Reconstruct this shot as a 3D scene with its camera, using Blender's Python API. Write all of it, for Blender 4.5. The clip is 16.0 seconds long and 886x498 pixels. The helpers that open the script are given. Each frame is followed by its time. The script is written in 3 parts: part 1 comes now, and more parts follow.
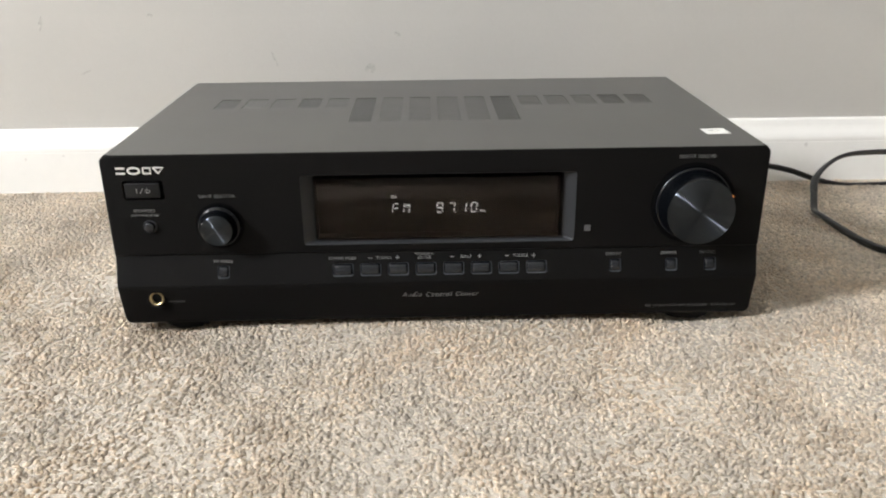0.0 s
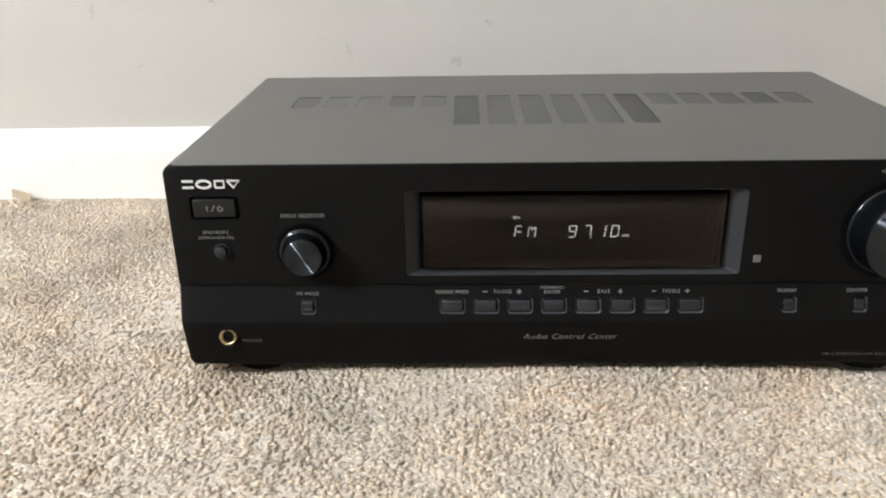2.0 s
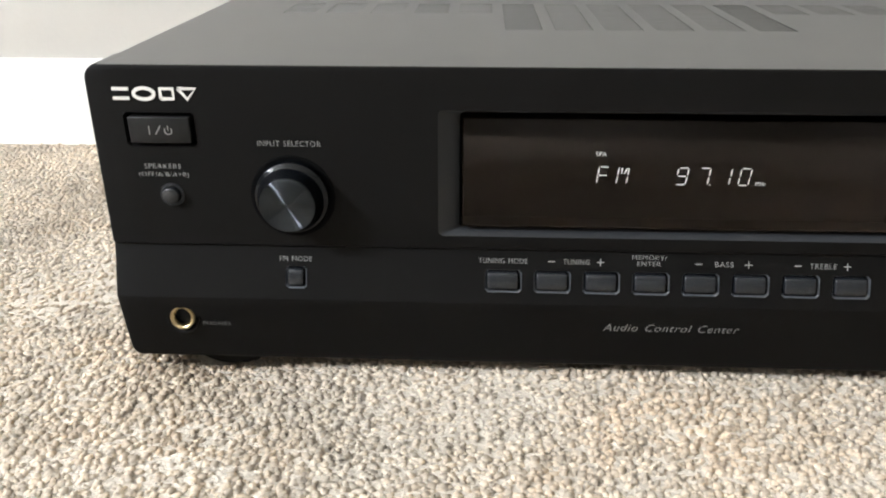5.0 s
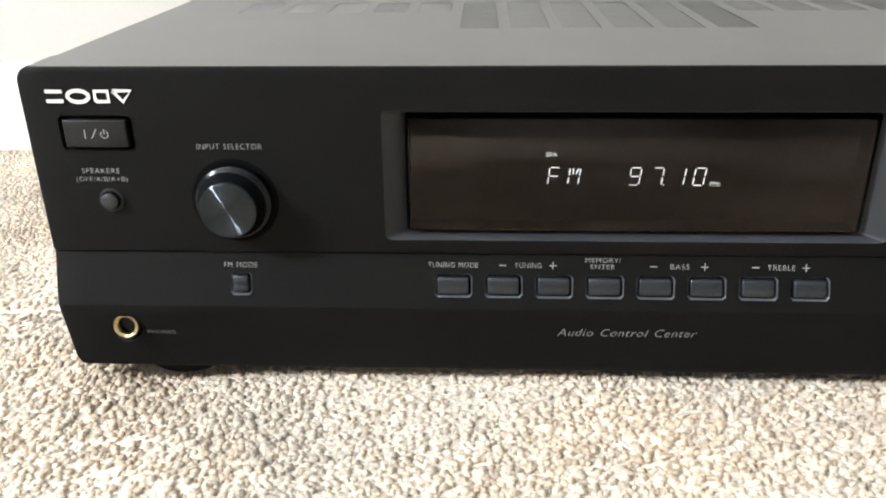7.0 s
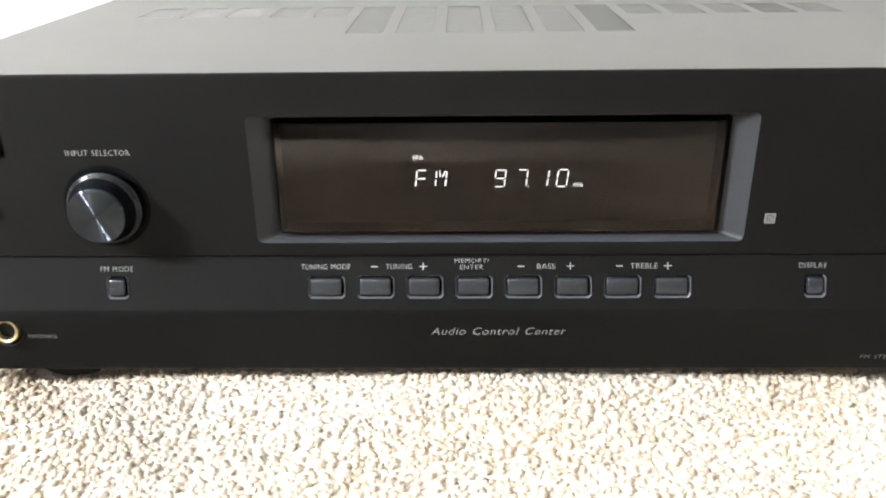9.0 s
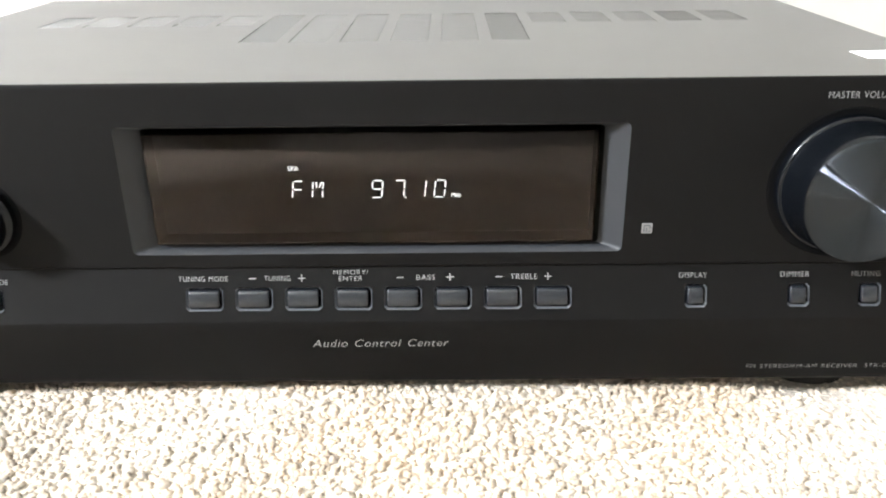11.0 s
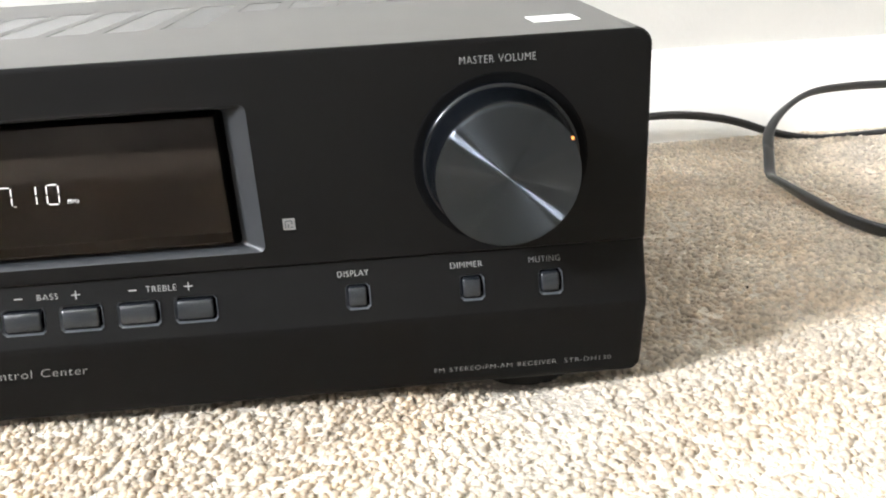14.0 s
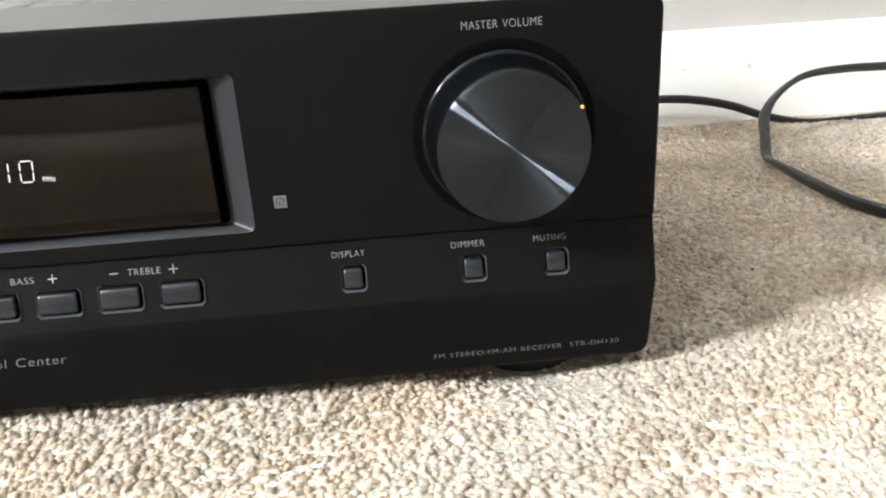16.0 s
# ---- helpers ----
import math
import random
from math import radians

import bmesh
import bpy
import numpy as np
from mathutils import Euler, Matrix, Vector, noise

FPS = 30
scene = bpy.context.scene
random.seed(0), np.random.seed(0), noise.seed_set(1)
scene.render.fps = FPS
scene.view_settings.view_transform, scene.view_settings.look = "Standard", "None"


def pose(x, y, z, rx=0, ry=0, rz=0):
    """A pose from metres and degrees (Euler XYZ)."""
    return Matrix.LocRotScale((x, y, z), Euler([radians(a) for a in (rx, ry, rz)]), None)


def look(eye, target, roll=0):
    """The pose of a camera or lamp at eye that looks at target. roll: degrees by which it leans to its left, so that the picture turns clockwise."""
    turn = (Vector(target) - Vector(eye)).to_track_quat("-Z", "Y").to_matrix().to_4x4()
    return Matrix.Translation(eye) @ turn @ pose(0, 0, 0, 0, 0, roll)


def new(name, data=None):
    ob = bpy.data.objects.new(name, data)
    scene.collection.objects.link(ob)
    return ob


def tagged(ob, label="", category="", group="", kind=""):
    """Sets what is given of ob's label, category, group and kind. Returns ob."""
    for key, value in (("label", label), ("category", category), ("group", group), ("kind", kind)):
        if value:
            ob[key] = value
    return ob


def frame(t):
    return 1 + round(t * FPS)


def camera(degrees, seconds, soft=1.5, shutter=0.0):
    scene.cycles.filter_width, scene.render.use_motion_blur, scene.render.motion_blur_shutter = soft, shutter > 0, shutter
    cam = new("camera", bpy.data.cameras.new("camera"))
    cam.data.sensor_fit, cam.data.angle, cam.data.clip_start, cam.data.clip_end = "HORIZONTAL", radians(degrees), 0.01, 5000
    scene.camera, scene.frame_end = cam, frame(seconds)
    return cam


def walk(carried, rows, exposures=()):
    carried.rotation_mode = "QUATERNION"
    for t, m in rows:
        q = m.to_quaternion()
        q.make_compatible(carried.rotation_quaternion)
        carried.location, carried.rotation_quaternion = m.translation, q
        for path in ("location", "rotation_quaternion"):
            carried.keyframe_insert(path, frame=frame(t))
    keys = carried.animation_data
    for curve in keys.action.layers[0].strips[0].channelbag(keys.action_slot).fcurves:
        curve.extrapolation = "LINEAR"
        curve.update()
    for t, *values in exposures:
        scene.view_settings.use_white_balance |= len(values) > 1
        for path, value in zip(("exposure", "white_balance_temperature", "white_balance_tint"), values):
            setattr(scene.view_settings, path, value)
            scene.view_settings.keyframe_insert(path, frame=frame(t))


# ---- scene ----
cam = camera(56.771, 16.0, soft=2.0)
PATH = [
    (0, (-0.00649, -0.50497, 0.26414), (0.00048, -0.13526, 0.11161), -0.598),
    (0.5, (-0.01226, -0.48476, 0.26100), (-0.00622, -0.11712, 0.10353), -0.201),
    (1, (-0.02869, -0.46271, 0.25771), (-0.03120, -0.09466, 0.10108), -0.626),
    (1.5, (-0.04524, -0.43739, 0.25457), (-0.05389, -0.06850, 0.10017), -1.018),
    (2, (-0.05626, -0.40535, 0.24509), (-0.06756, -0.03640, 0.09098), -1.024),
    (2.5, (-0.06306, -0.37757, 0.23372), (-0.07311, -0.00868, 0.07939), -0.533),
    (3, (-0.06755, -0.35117, 0.22230), (-0.08047, 0.01709, 0.06667), -0.207),
    (3.5, (-0.07085, -0.32616, 0.20495), (-0.08350, 0.04132, 0.04747), -0.150),
    (4, (-0.07348, -0.30327, 0.19286), (-0.08782, 0.06220, 0.03092), -0.003),
    (6.5, (-0.06311, -0.27584, 0.17875), (-0.08485, 0.08828, 0.01460), -0.593),
    (7, (-0.05432, -0.27400, 0.17884), (-0.07231, 0.09096, 0.01613), -0.674),
    (7.5, (-0.04277, -0.27645, 0.18119), (-0.05819, 0.08901, 0.01934), -0.916),
    (8, (-0.03101, -0.27657, 0.17938), (-0.04461, 0.08886, 0.01729), -0.998),
    (8.5, (-0.02208, -0.27817, 0.18185), (-0.03295, 0.08662, 0.01810), -0.914),
    (11, (0.02832, -0.27411, 0.18241), (0.02397, 0.09192, 0.02117), -0.780),
    (11.5, (0.04121, -0.27248, 0.18568), (0.03951, 0.09402, 0.02545), -1.304),
    (12, (0.05850, -0.27047, 0.18563), (0.05971, 0.09691, 0.02742), -1.762),
    (12.5, (0.07548, -0.26757, 0.18397), (0.07878, 0.09947, 0.02501), -1.565),
    (13, (0.09548, -0.26225, 0.18034), (0.10107, 0.10584, 0.02388), -1.951),
    (13.5, (0.11979, -0.25388, 0.16960), (0.12969, 0.11503, 0.01531), -2.975),
    (14, (0.13634, -0.24802, 0.15934), (0.15275, 0.12118, 0.00630), -3.415),
    (14.5, (0.14564, -0.24135, 0.14778), (0.16695, 0.12702, -0.00665), -3.184),
    (15, (0.15203, -0.23656, 0.14189), (0.17687, 0.12984, -0.01663), -3.092),
    (15.5, (0.14827, -0.23554, 0.14184), (0.17542, 0.13000, -0.01828), -3.083),
    (16, (0.13088, -0.23672, 0.14956), (0.15576, 0.13090, -0.00611), -3.320),
]
EXPOSURES = [(0, -0.42, 6500, 11), (1.5, -0.33, 6480, 11), (3, -0.25, 6430, 10), (4, -0.19, 6400, 10), (6.5, 0.18, 6330, 10), (7.5, 0.49, 6310, 10), (8.5, 0.77, 6300, 10),
             (11, 0.98, 6300, 10), (12.5, 0.95, 6300, 10), (13.5, 0.8, 6320, 10), (14.5, 0.50, 6330, 10), (15.2, 0.24, 6360, 10), (16, 0.36, 6310, 10)]
walk(cam, [(t, look(eye, target, roll)) for t, eye, target, roll in PATH], EXPOSURES)

# ---- world and light ----
world = bpy.data.worlds.new("world")
scene.world = world
world.use_nodes = True
sky = world.node_tree.nodes.new("ShaderNodeTexSky")
sky.sky_type, sky.sun_disc = "NISHITA", False
sky.sun_elevation, sky.sun_rotation = radians(40), radians(200)
world.node_tree.links.new(sky.outputs[0], world.node_tree.nodes["Background"].inputs[0])
world.node_tree.nodes["Background"].inputs[1].default_value = 0.12

# daylight through the side window
WIN_Y, WIN_Z, WIN_W, WIN_H = -1.30, 1.84, 0.52, 0.94
ROOM = dict(x0=-2.6, x1=3.4, y0=-5.2, y1=0.3636, top=2.45)


def daylight(name, m, w, h, power, colour):
    lamp = bpy.data.lights.new(name, "AREA")
    lamp.shape, lamp.size, lamp.size_y, lamp.energy, lamp.color = "RECTANGLE", w, h, power, colour
    ob = new(name, lamp)
    ob.matrix_world = m
    return ob


daylight("window_daylight", look((ROOM["x0"] - 0.02, WIN_Y, WIN_Z), (1.0, WIN_Y, WIN_Z)), WIN_H, WIN_W, 505, (0.945, 0.968, 1.0))


# ---- materials ----
def material(name, colour, rough=0.5, metal=0.0, vary=0.12, scale=40.0, fine=600.0, bump=0.0, depth=0.0004, spec=0.5, per_piece=0.0, rough_vary=0.0):
    m = bpy.data.materials.new(name)
    m.use_nodes = True
    nt = m.node_tree
    n, l = nt.nodes, nt.links
    b = n["Principled BSDF"]
    b.inputs["Roughness"].default_value = rough
    b.inputs["Metallic"].default_value = metal
    b.inputs["Specular IOR Level"].default_value = spec
    geo = n.new("ShaderNodeTexCoord")
    big, small = n.new("ShaderNodeTexNoise"), n.new("ShaderNodeTexNoise")
    big.inputs["Scale"].default_value, small.inputs["Scale"].default_value = scale, fine
    big.inputs["Detail"].default_value = 4
    for t in (big, small):
        l.new(geo.outputs["Object"], t.inputs["Vector"])
    add = n.new("ShaderNodeMath")
    add.operation = "MULTIPLY_ADD"
    l.new(small.outputs["Fac"], add.inputs[0])
    add.inputs[1].default_value = 0.4
    l.new(big.outputs["Fac"], add.inputs[2])
    ramp = n.new("ShaderNodeMapRange")
    ramp.inputs["From Min"].default_value, ramp.inputs["From Max"].default_value = 0.4, 1.0
    ramp.inputs["To Min"].default_value, ramp.inputs["To Max"].default_value = 1 - vary, 1 + vary
    l.new(add.outputs[0], ramp.inputs["Value"])
    last = ramp.outputs[0]
    if per_piece:
        info = n.new("ShaderNodeNewGeometry")
        pr = n.new("ShaderNodeMapRange")
        pr.inputs["To Min"].default_value, pr.inputs["To Max"].default_value = 1 - per_piece, 1 + per_piece
        l.new(info.outputs["Random Per Island"], pr.inputs["Value"])
        mul = n.new("ShaderNodeMath")
        mul.operation = "MULTIPLY"
        l.new(last, mul.inputs[0]), l.new(pr.outputs[0], mul.inputs[1])
        last = mul.outputs[0]
    tint = n.new("ShaderNodeVectorMath")
    tint.operation = "SCALE"
    tint.inputs[0].default_value = colour
    l.new(last, tint.inputs["Scale"])
    l.new(tint.outputs[0], b.inputs["Base Color"])
    if rough_vary:
        rr = n.new("ShaderNodeMapRange")
        rr.inputs["To Min"].default_value, rr.inputs["To Max"].default_value = rough - rough_vary, rough + rough_vary
        l.new(big.outputs["Fac"], rr.inputs["Value"])
        l.new(rr.outputs[0], b.inputs["Roughness"])
    if bump:
        bp = n.new("ShaderNodeBump")
        bp.inputs["Strength"].default_value, bp.inputs["Distance"].default_value = bump, depth
        l.new(small.outputs["Fac"], bp.inputs["Height"])
        l.new(bp.outputs[0], b.inputs["Normal"])
    return m


def brushed(name, colour, rough, aniso):
    """Metal turned in circles about the y axis of its object."""
    m = bpy.data.materials.new(name)
    m.use_nodes = True
    n, l = m.node_tree.nodes, m.node_tree.links
    tan, gloss, co, rings = n.new("ShaderNodeTangent"), n.new("ShaderNodeBsdfAnisotropic"), n.new("ShaderNodeTexCoord"), n.new("ShaderNodeTexWave")
    tan.direction_type, tan.axis = "RADIAL", "Y"
    rings.wave_type, rings.rings_direction = "RINGS", "Y"
    rings.inputs["Scale"].default_value, rings.inputs["Distortion"].default_value = 900, 0.4
    l.new(co.outputs["Object"], rings.inputs["Vector"])
    tone = n.new("ShaderNodeMix")
    tone.data_type = "RGBA"
    tone.inputs["A"].default_value, tone.inputs["B"].default_value = (*[0.85 * c for c in colour], 1), (*[1.1 * c for c in colour], 1)
    l.new(rings.outputs["Fac"], tone.inputs["Factor"])
    l.new(tone.outputs["Result"], gloss.inputs["Color"])
    gloss.inputs["Roughness"].default_value, gloss.inputs["Anisotropy"].default_value = rough, aniso
    l.new(tan.outputs[0], gloss.inputs["Tangent"])
    l.new(gloss.outputs[0], n["Material Output"].inputs["Surface"])
    return m


def mixed_yarn(m, second, most):
    """Some tufts take more of a second colour."""
    n, l = m.node_tree.nodes, m.node_tree.links
    b, info, share, mix = n["Principled BSDF"], n.new("ShaderNodeNewGeometry"), n.new("ShaderNodeMath"), n.new("ShaderNodeMix")
    share.operation, share.inputs[1].default_value = "MULTIPLY", 17.3
    wrap, level = n.new("ShaderNodeMath"), n.new("ShaderNodeMath")
    wrap.operation, level.operation, level.inputs[1].default_value = "FRACT", "MULTIPLY_ADD", most
    patch, span, place = n.new("ShaderNodeTexNoise"), n.new("ShaderNodeMapRange"), n.new("ShaderNodeTexCoord")
    patch.inputs["Scale"].default_value, patch.inputs["Detail"].default_value = 13, 5
    span.inputs["From Min"].default_value, span.inputs["From Max"].default_value, span.inputs["To Max"].default_value = 0.44, 0.62, 0.50
    l.new(place.outputs["Object"], patch.inputs["Vector"]), l.new(patch.outputs["Fac"], span.inputs["Value"]), l.new(span.outputs[0], level.inputs[2])
    mix.data_type, mix.blend_type = "RGBA", "MULTIPLY"
    l.new(info.outputs["Random Per Island"], share.inputs[0])
    l.new(share.outputs[0], wrap.inputs[0]), l.new(wrap.outputs[0], level.inputs[0]), l.new(level.outputs[0], mix.inputs["Factor"])
    l.new(b.inputs["Base Color"].links[0].from_socket, mix.inputs["A"])
    mix.inputs["B"].default_value = (*[c / 0.66 for c in second], 1)
    l.new(mix.outputs["Result"], b.inputs["Base Color"])


def let_light_through(m, share):
    """Yarn lets some light through."""
    n, l = m.node_tree.nodes, m.node_tree.links
    thin, mix = n.new("ShaderNodeBsdfTranslucent"), n.new("ShaderNodeMixShader")
    b = n["Principled BSDF"]
    l.new(b.inputs["Base Color"].links[0].from_socket, thin.inputs["Color"])
    mix.inputs[0].default_value = share
    l.new(b.outputs[0], mix.inputs[1]), l.new(thin.outputs[0], mix.inputs[2])
    l.new(mix.outputs[0], n["Material Output"].inputs["Surface"])


def glowing(name, colour, strength):
    m = bpy.data.materials.new(name)
    m.use_nodes = True
    b = m.node_tree.nodes["Principled BSDF"]
    b.inputs["Base Color"].default_value = (*colour, 1)
    b.inputs["Emission Color"].default_value = (*colour, 1)
    b.inputs["Emission Strength"].default_value = strength
    return m


def smoked_glass(name, through_tint, gloss_tint, rough, ior):
    """A dark pane that lets some light pass and mirrors the rest."""
    m = bpy.data.materials.new(name)
    m.use_nodes = True
    n, l = m.node_tree.nodes, m.node_tree.links
    clear, gloss, facing, mix = n.new("ShaderNodeBsdfTransparent"), n.new("ShaderNodeBsdfGlossy"), n.new("ShaderNodeFresnel"), n.new("ShaderNodeMixShader")
    clear.inputs["Color"].default_value, gloss.inputs["Color"].default_value = (*through_tint, 1), (*gloss_tint, 1)
    gloss.inputs["Roughness"].default_value, facing.inputs["IOR"].default_value = rough, ior
    l.new(facing.outputs[0], mix.inputs[0]), l.new(clear.outputs[0], mix.inputs[1]), l.new(gloss.outputs[0], mix.inputs[2])
    l.new(mix.outputs[0], n["Material Output"].inputs["Surface"])
    return m


PAINT = material("greige_wall_paint", (0.46, 0.448, 0.415), 0.55, vary=0.03, scale=5, fine=260, bump=0.25, depth=0.0006)
TRIM = material("white_trim_paint", (0.82, 0.81, 0.77), 0.35, vary=0.03, scale=12, fine=120, bump=0.15, depth=0.0008)
CEIL = material("white_ceiling_paint", (0.8, 0.79, 0.76), 0.8, vary=0.03, scale=4, fine=150, bump=0.3, depth=0.001)
CARPET = material("beige_cut_pile", (0.830, 0.765, 0.672), 0.6, vary=0.24, scale=11, fine=700, spec=0.25, per_piece=0.19, bump=0.3, depth=0.0005)
mixed_yarn(CARPET, (0.50, 0.448, 0.385), 0.26)
let_light_through(CARPET, 0.6)
# Darker copy of the pile colour: shade between the tufts is put into it.
BACKING = material("beige_pile_shaded", (0.53, 0.48, 0.41), 0.95, vary=0.32, scale=13, fine=500, spec=0.1, bump=0.8, depth=0.002)
PLASTIC = material("black_satin_plastic", (0.0014, 0.0012, 0.0011), 0.66, vary=0.15, scale=30, fine=2500, bump=0.1, depth=0.0001, spec=0.14, rough_vary=0.05)
COVER = material("black_painted_steel", (0.013, 0.0128, 0.0120), 0.42, vary=0.12, scale=18, fine=3000, bump=0.2, depth=0.0001, spec=1.0, rough_vary=0.05)
COVER.node_tree.nodes["Principled BSDF"].inputs["IOR"].default_value = 1.98
# Near-black for insides; also paints the shade of wells, gaps and knob grooves.
DARK = material("shaded_interior_black", (0.0015, 0.0015, 0.0016), 0.8, spec=0.05)
GLASS = smoked_glass("smoked_display_glass", (0.58, 0.53, 0.50), (1.0, 0.88, 0.82), 0.06, 1.39)
BEZEL = material("graphite_bezel_plastic", (0.020, 0.0215, 0.024), 0.42, spec=0.22, vary=0.1, fine=2500, bump=0.1, depth=0.0001)
POWER_KEY = material("dark_key_plastic", (0.006, 0.006, 0.0064), 0.45, vary=0.12, fine=2500, spec=0.25)
BUTTON = material("charcoal_button_plastic", (0.010, 0.0115, 0.0145), 0.27, vary=0.12, fine=2500)
GLOSS = material("gloss_black_knob", (0.002, 0.0026, 0.0036), 0.17, vary=0.1, spec=0.27)
# Light on well rims is put into this grey; emblem bars share it.
RIM = material("lit_rim_grey", (0.06, 0.065, 0.072), 0.25, vary=0.1)
TURNED = brushed("turned_dark_metal", (0.055, 0.063, 0.073), 0.22, 0.93)
PRINT = material("grey_panel_print", (0.25, 0.25, 0.246), 0.6, vary=0.08)
EMBLEM = material("dull_grey_print", (0.15, 0.15, 0.15), 0.6, vary=0.1)
FAINT = material("dim_panel_print", (0.17, 0.17, 0.168), 0.6, vary=0.15)
SILVER = material("silver_mark", (0.72, 0.72, 0.70), 0.35, metal=0.3, vary=0.05)
GOLD = material("gold_plated_brass", (0.46, 0.37, 0.21), 0.33, metal=1.0, vary=0.1)
RUBBER = material("black_rubber", (0.012, 0.012, 0.012), 0.8)
CORD = material("black_vinyl_cord", (0.016, 0.016, 0.017), 0.38, vary=0.2, scale=60, fine=900, rough_vary=0.06)
PAPER = material("white_paper_sticker", (0.78, 0.78, 0.74), 0.6, vary=0.04, scale=120)
SCRAP = material("tan_paper_scrap", (0.42, 0.34, 0.24), 0.8, vary=0.2, scale=200)
SMUDGE = material("grey_scuff", (0.405, 0.39, 0.36), 0.6, vary=0.3, scale=200)
BOARD_MARK = material("pale_grey_scuff", (0.68, 0.66, 0.63), 0.6, vary=0.25, scale=200)
CRUMB = material("dark_crumb", (0.03, 0.025, 0.02), 0.8)
DIGIT = glowing("lit_display_segment", (0.86, 0.96, 1.0), 2.7)
LED = glowing("amber_led", (1.0, 0.33, 0.06), 0.7)


# ---- building helpers ----
def finish(mesh, mat, smooth=True, angle=35):
    if mat:
        mesh.materials.append(mat)
    if smooth:
        mesh.polygons.foreach_set("use_smooth", [True] * len(mesh.polygons))
        mesh.set_sharp_from_angle(angle=radians(angle))
    return mesh


def mesh_of(name, verts, faces, mat, smooth=True, angle=35):
    me = bpy.data.meshes.new(name)
    me.from_pydata([tuple(v) for v in verts], [], faces)
    me.update()
    return finish(me, mat, smooth, angle)


def mesh_bm(name, bm, mat, smooth=True, angle=35):
    bmesh.ops.recalc_face_normals(bm, faces=bm.faces)
    me = bpy.data.meshes.new(name)
    bm.to_mesh(me)
    bm.free()
    return finish(me, mat, smooth, angle)


def part(name, mesh, parent, label="", at=(0, 0, 0)):
    ob = new(name, mesh)
    ob.parent = parent
    ob.location = at
    if label:
        tagged(ob, label)
    return ob


def box(x0, x1, y0, y1, z0, z1, bevel=0.0, segments=2):
    bm = bmesh.new()
    bmesh.ops.create_cube(bm, size=1)
    for v in bm.verts:
        v.co = Vector((x0 + (v.co.x + 0.5) * (x1 - x0), y0 + (v.co.y + 0.5) * (y1 - y0), z0 + (v.co.z + 0.5) * (z1 - z0)))
    if bevel:
        bmesh.ops.bevel(bm, geom=bm.edges[:], offset=bevel, segments=segments, affect="EDGES", profile=0.5)
    return bm


def lathe(rings, count=64, cap=True):
    """Turned about the y axis: rings of (radius, y), from the wall side outwards."""
    verts, faces = [], []
    for r, y in rings:
        for k in range(count):
            a = 2 * math.pi * k / count
            verts.append((r * math.cos(a), y, r * math.sin(a)))
    for i in range(len(rings) - 1):
        for k in range(count):
            a, b = i * count + k, i * count + (k + 1) % count
            faces.append((a, b, b + count, a + count))
    if cap:
        faces.append(tuple(range((len(rings) - 1) * count, len(rings) * count)))
    return verts, faces


def lettering(words, x0, x1, z0, z1, slant=0.0):
    """Words as a flat mesh that fills x0..x1, z0..z1 in the y = 0 plane."""
    cu = bpy.data.curves.new("words", "FONT")
    cu.body = words
    cu.resolution_u, cu.offset, cu.space_character, cu.space_word = 3, -0.011, 1.1, 1.3
    ob = bpy.data.objects.new("words", cu)
    scene.collection.objects.link(ob)
    deps = bpy.context.evaluated_depsgraph_get()
    me = bpy.data.meshes.new_from_object(ob.evaluated_get(deps))
    bpy.data.objects.remove(ob)
    co = np.zeros(len(me.vertices) * 3)
    me.vertices.foreach_get("co", co)
    co = co.reshape(-1, 3)
    lo, hi = co.min(0), co.max(0)
    u, v = (co[:, 0] - lo[0]) / (hi[0] - lo[0]), (co[:, 1] - lo[1]) / (hi[1] - lo[1])
    out = np.zeros_like(co)
    out[:, 2] = z0 + v * (z1 - z0)
    lean = slant * (z1 - z0)
    out[:, 0] = x0 + u * (x1 - x0 - lean) + v * lean
    me.vertices.foreach_set("co", out.ravel())
    me.materials.clear()
    me.update()
    return me


# ---- the room ----
def wall_with_hole(name, label, x0, x1, y0, y1, z0, z1, hole=None):
    """A wall along y, with a window opening through it."""
    if not hole:
        bm = box(x0, x1, y0, y1, z0, z1)
    else:
        bm = bmesh.new()
        a0, a1, b0, b1 = hole
        for ya, yb, za, zb in ((y0, a0, z0, z1), (a1, y1, z0, z1), (a0, a1, z0, b0), (a0, a1, b1, z1)):
            piece = box(x0, x1, ya, yb, za, zb)
            me = bpy.data.meshes.new("tmp")
            piece.to_mesh(me)
            piece.free()
            bm.from_mesh(me)
            bpy.data.meshes.remove(me)
    ob = new(name, mesh_bm(name, bm, PAINT, smooth=False))
    return tagged(ob, label, "wall", kind="structure")


R = ROOM
FLOOR_Z = -0.014
wall_n = wall_with_hole("wall_north", "smooth greige painted wall with faint scuffs", R["x0"] - 0.12, R["x1"] + 0.12, R["y1"], R["y1"] + 0.12, -0.1, R["top"])
# South and east walls are unseen additions; their distance sets the bounced fill.
wall_with_hole("wall_south", "plain greige painted wall", R["x0"] - 0.12, R["x1"] + 0.12, R["y0"] - 0.12, R["y0"], -0.1, R["top"])
wall_with_hole("wall_east", "plain greige painted wall", R["x1"], R["x1"] + 0.12, R["y0"], R["y1"], -0.1, R["top"])
wall_with_hole("wall_west", "greige painted wall with a window opening", R["x0"] - 0.12, R["x0"], R["y0"], R["y1"], -0.1, R["top"],
               (WIN_Y - WIN_W / 2, WIN_Y + WIN_W / 2, WIN_Z - WIN_H / 2, WIN_Z + WIN_H / 2))
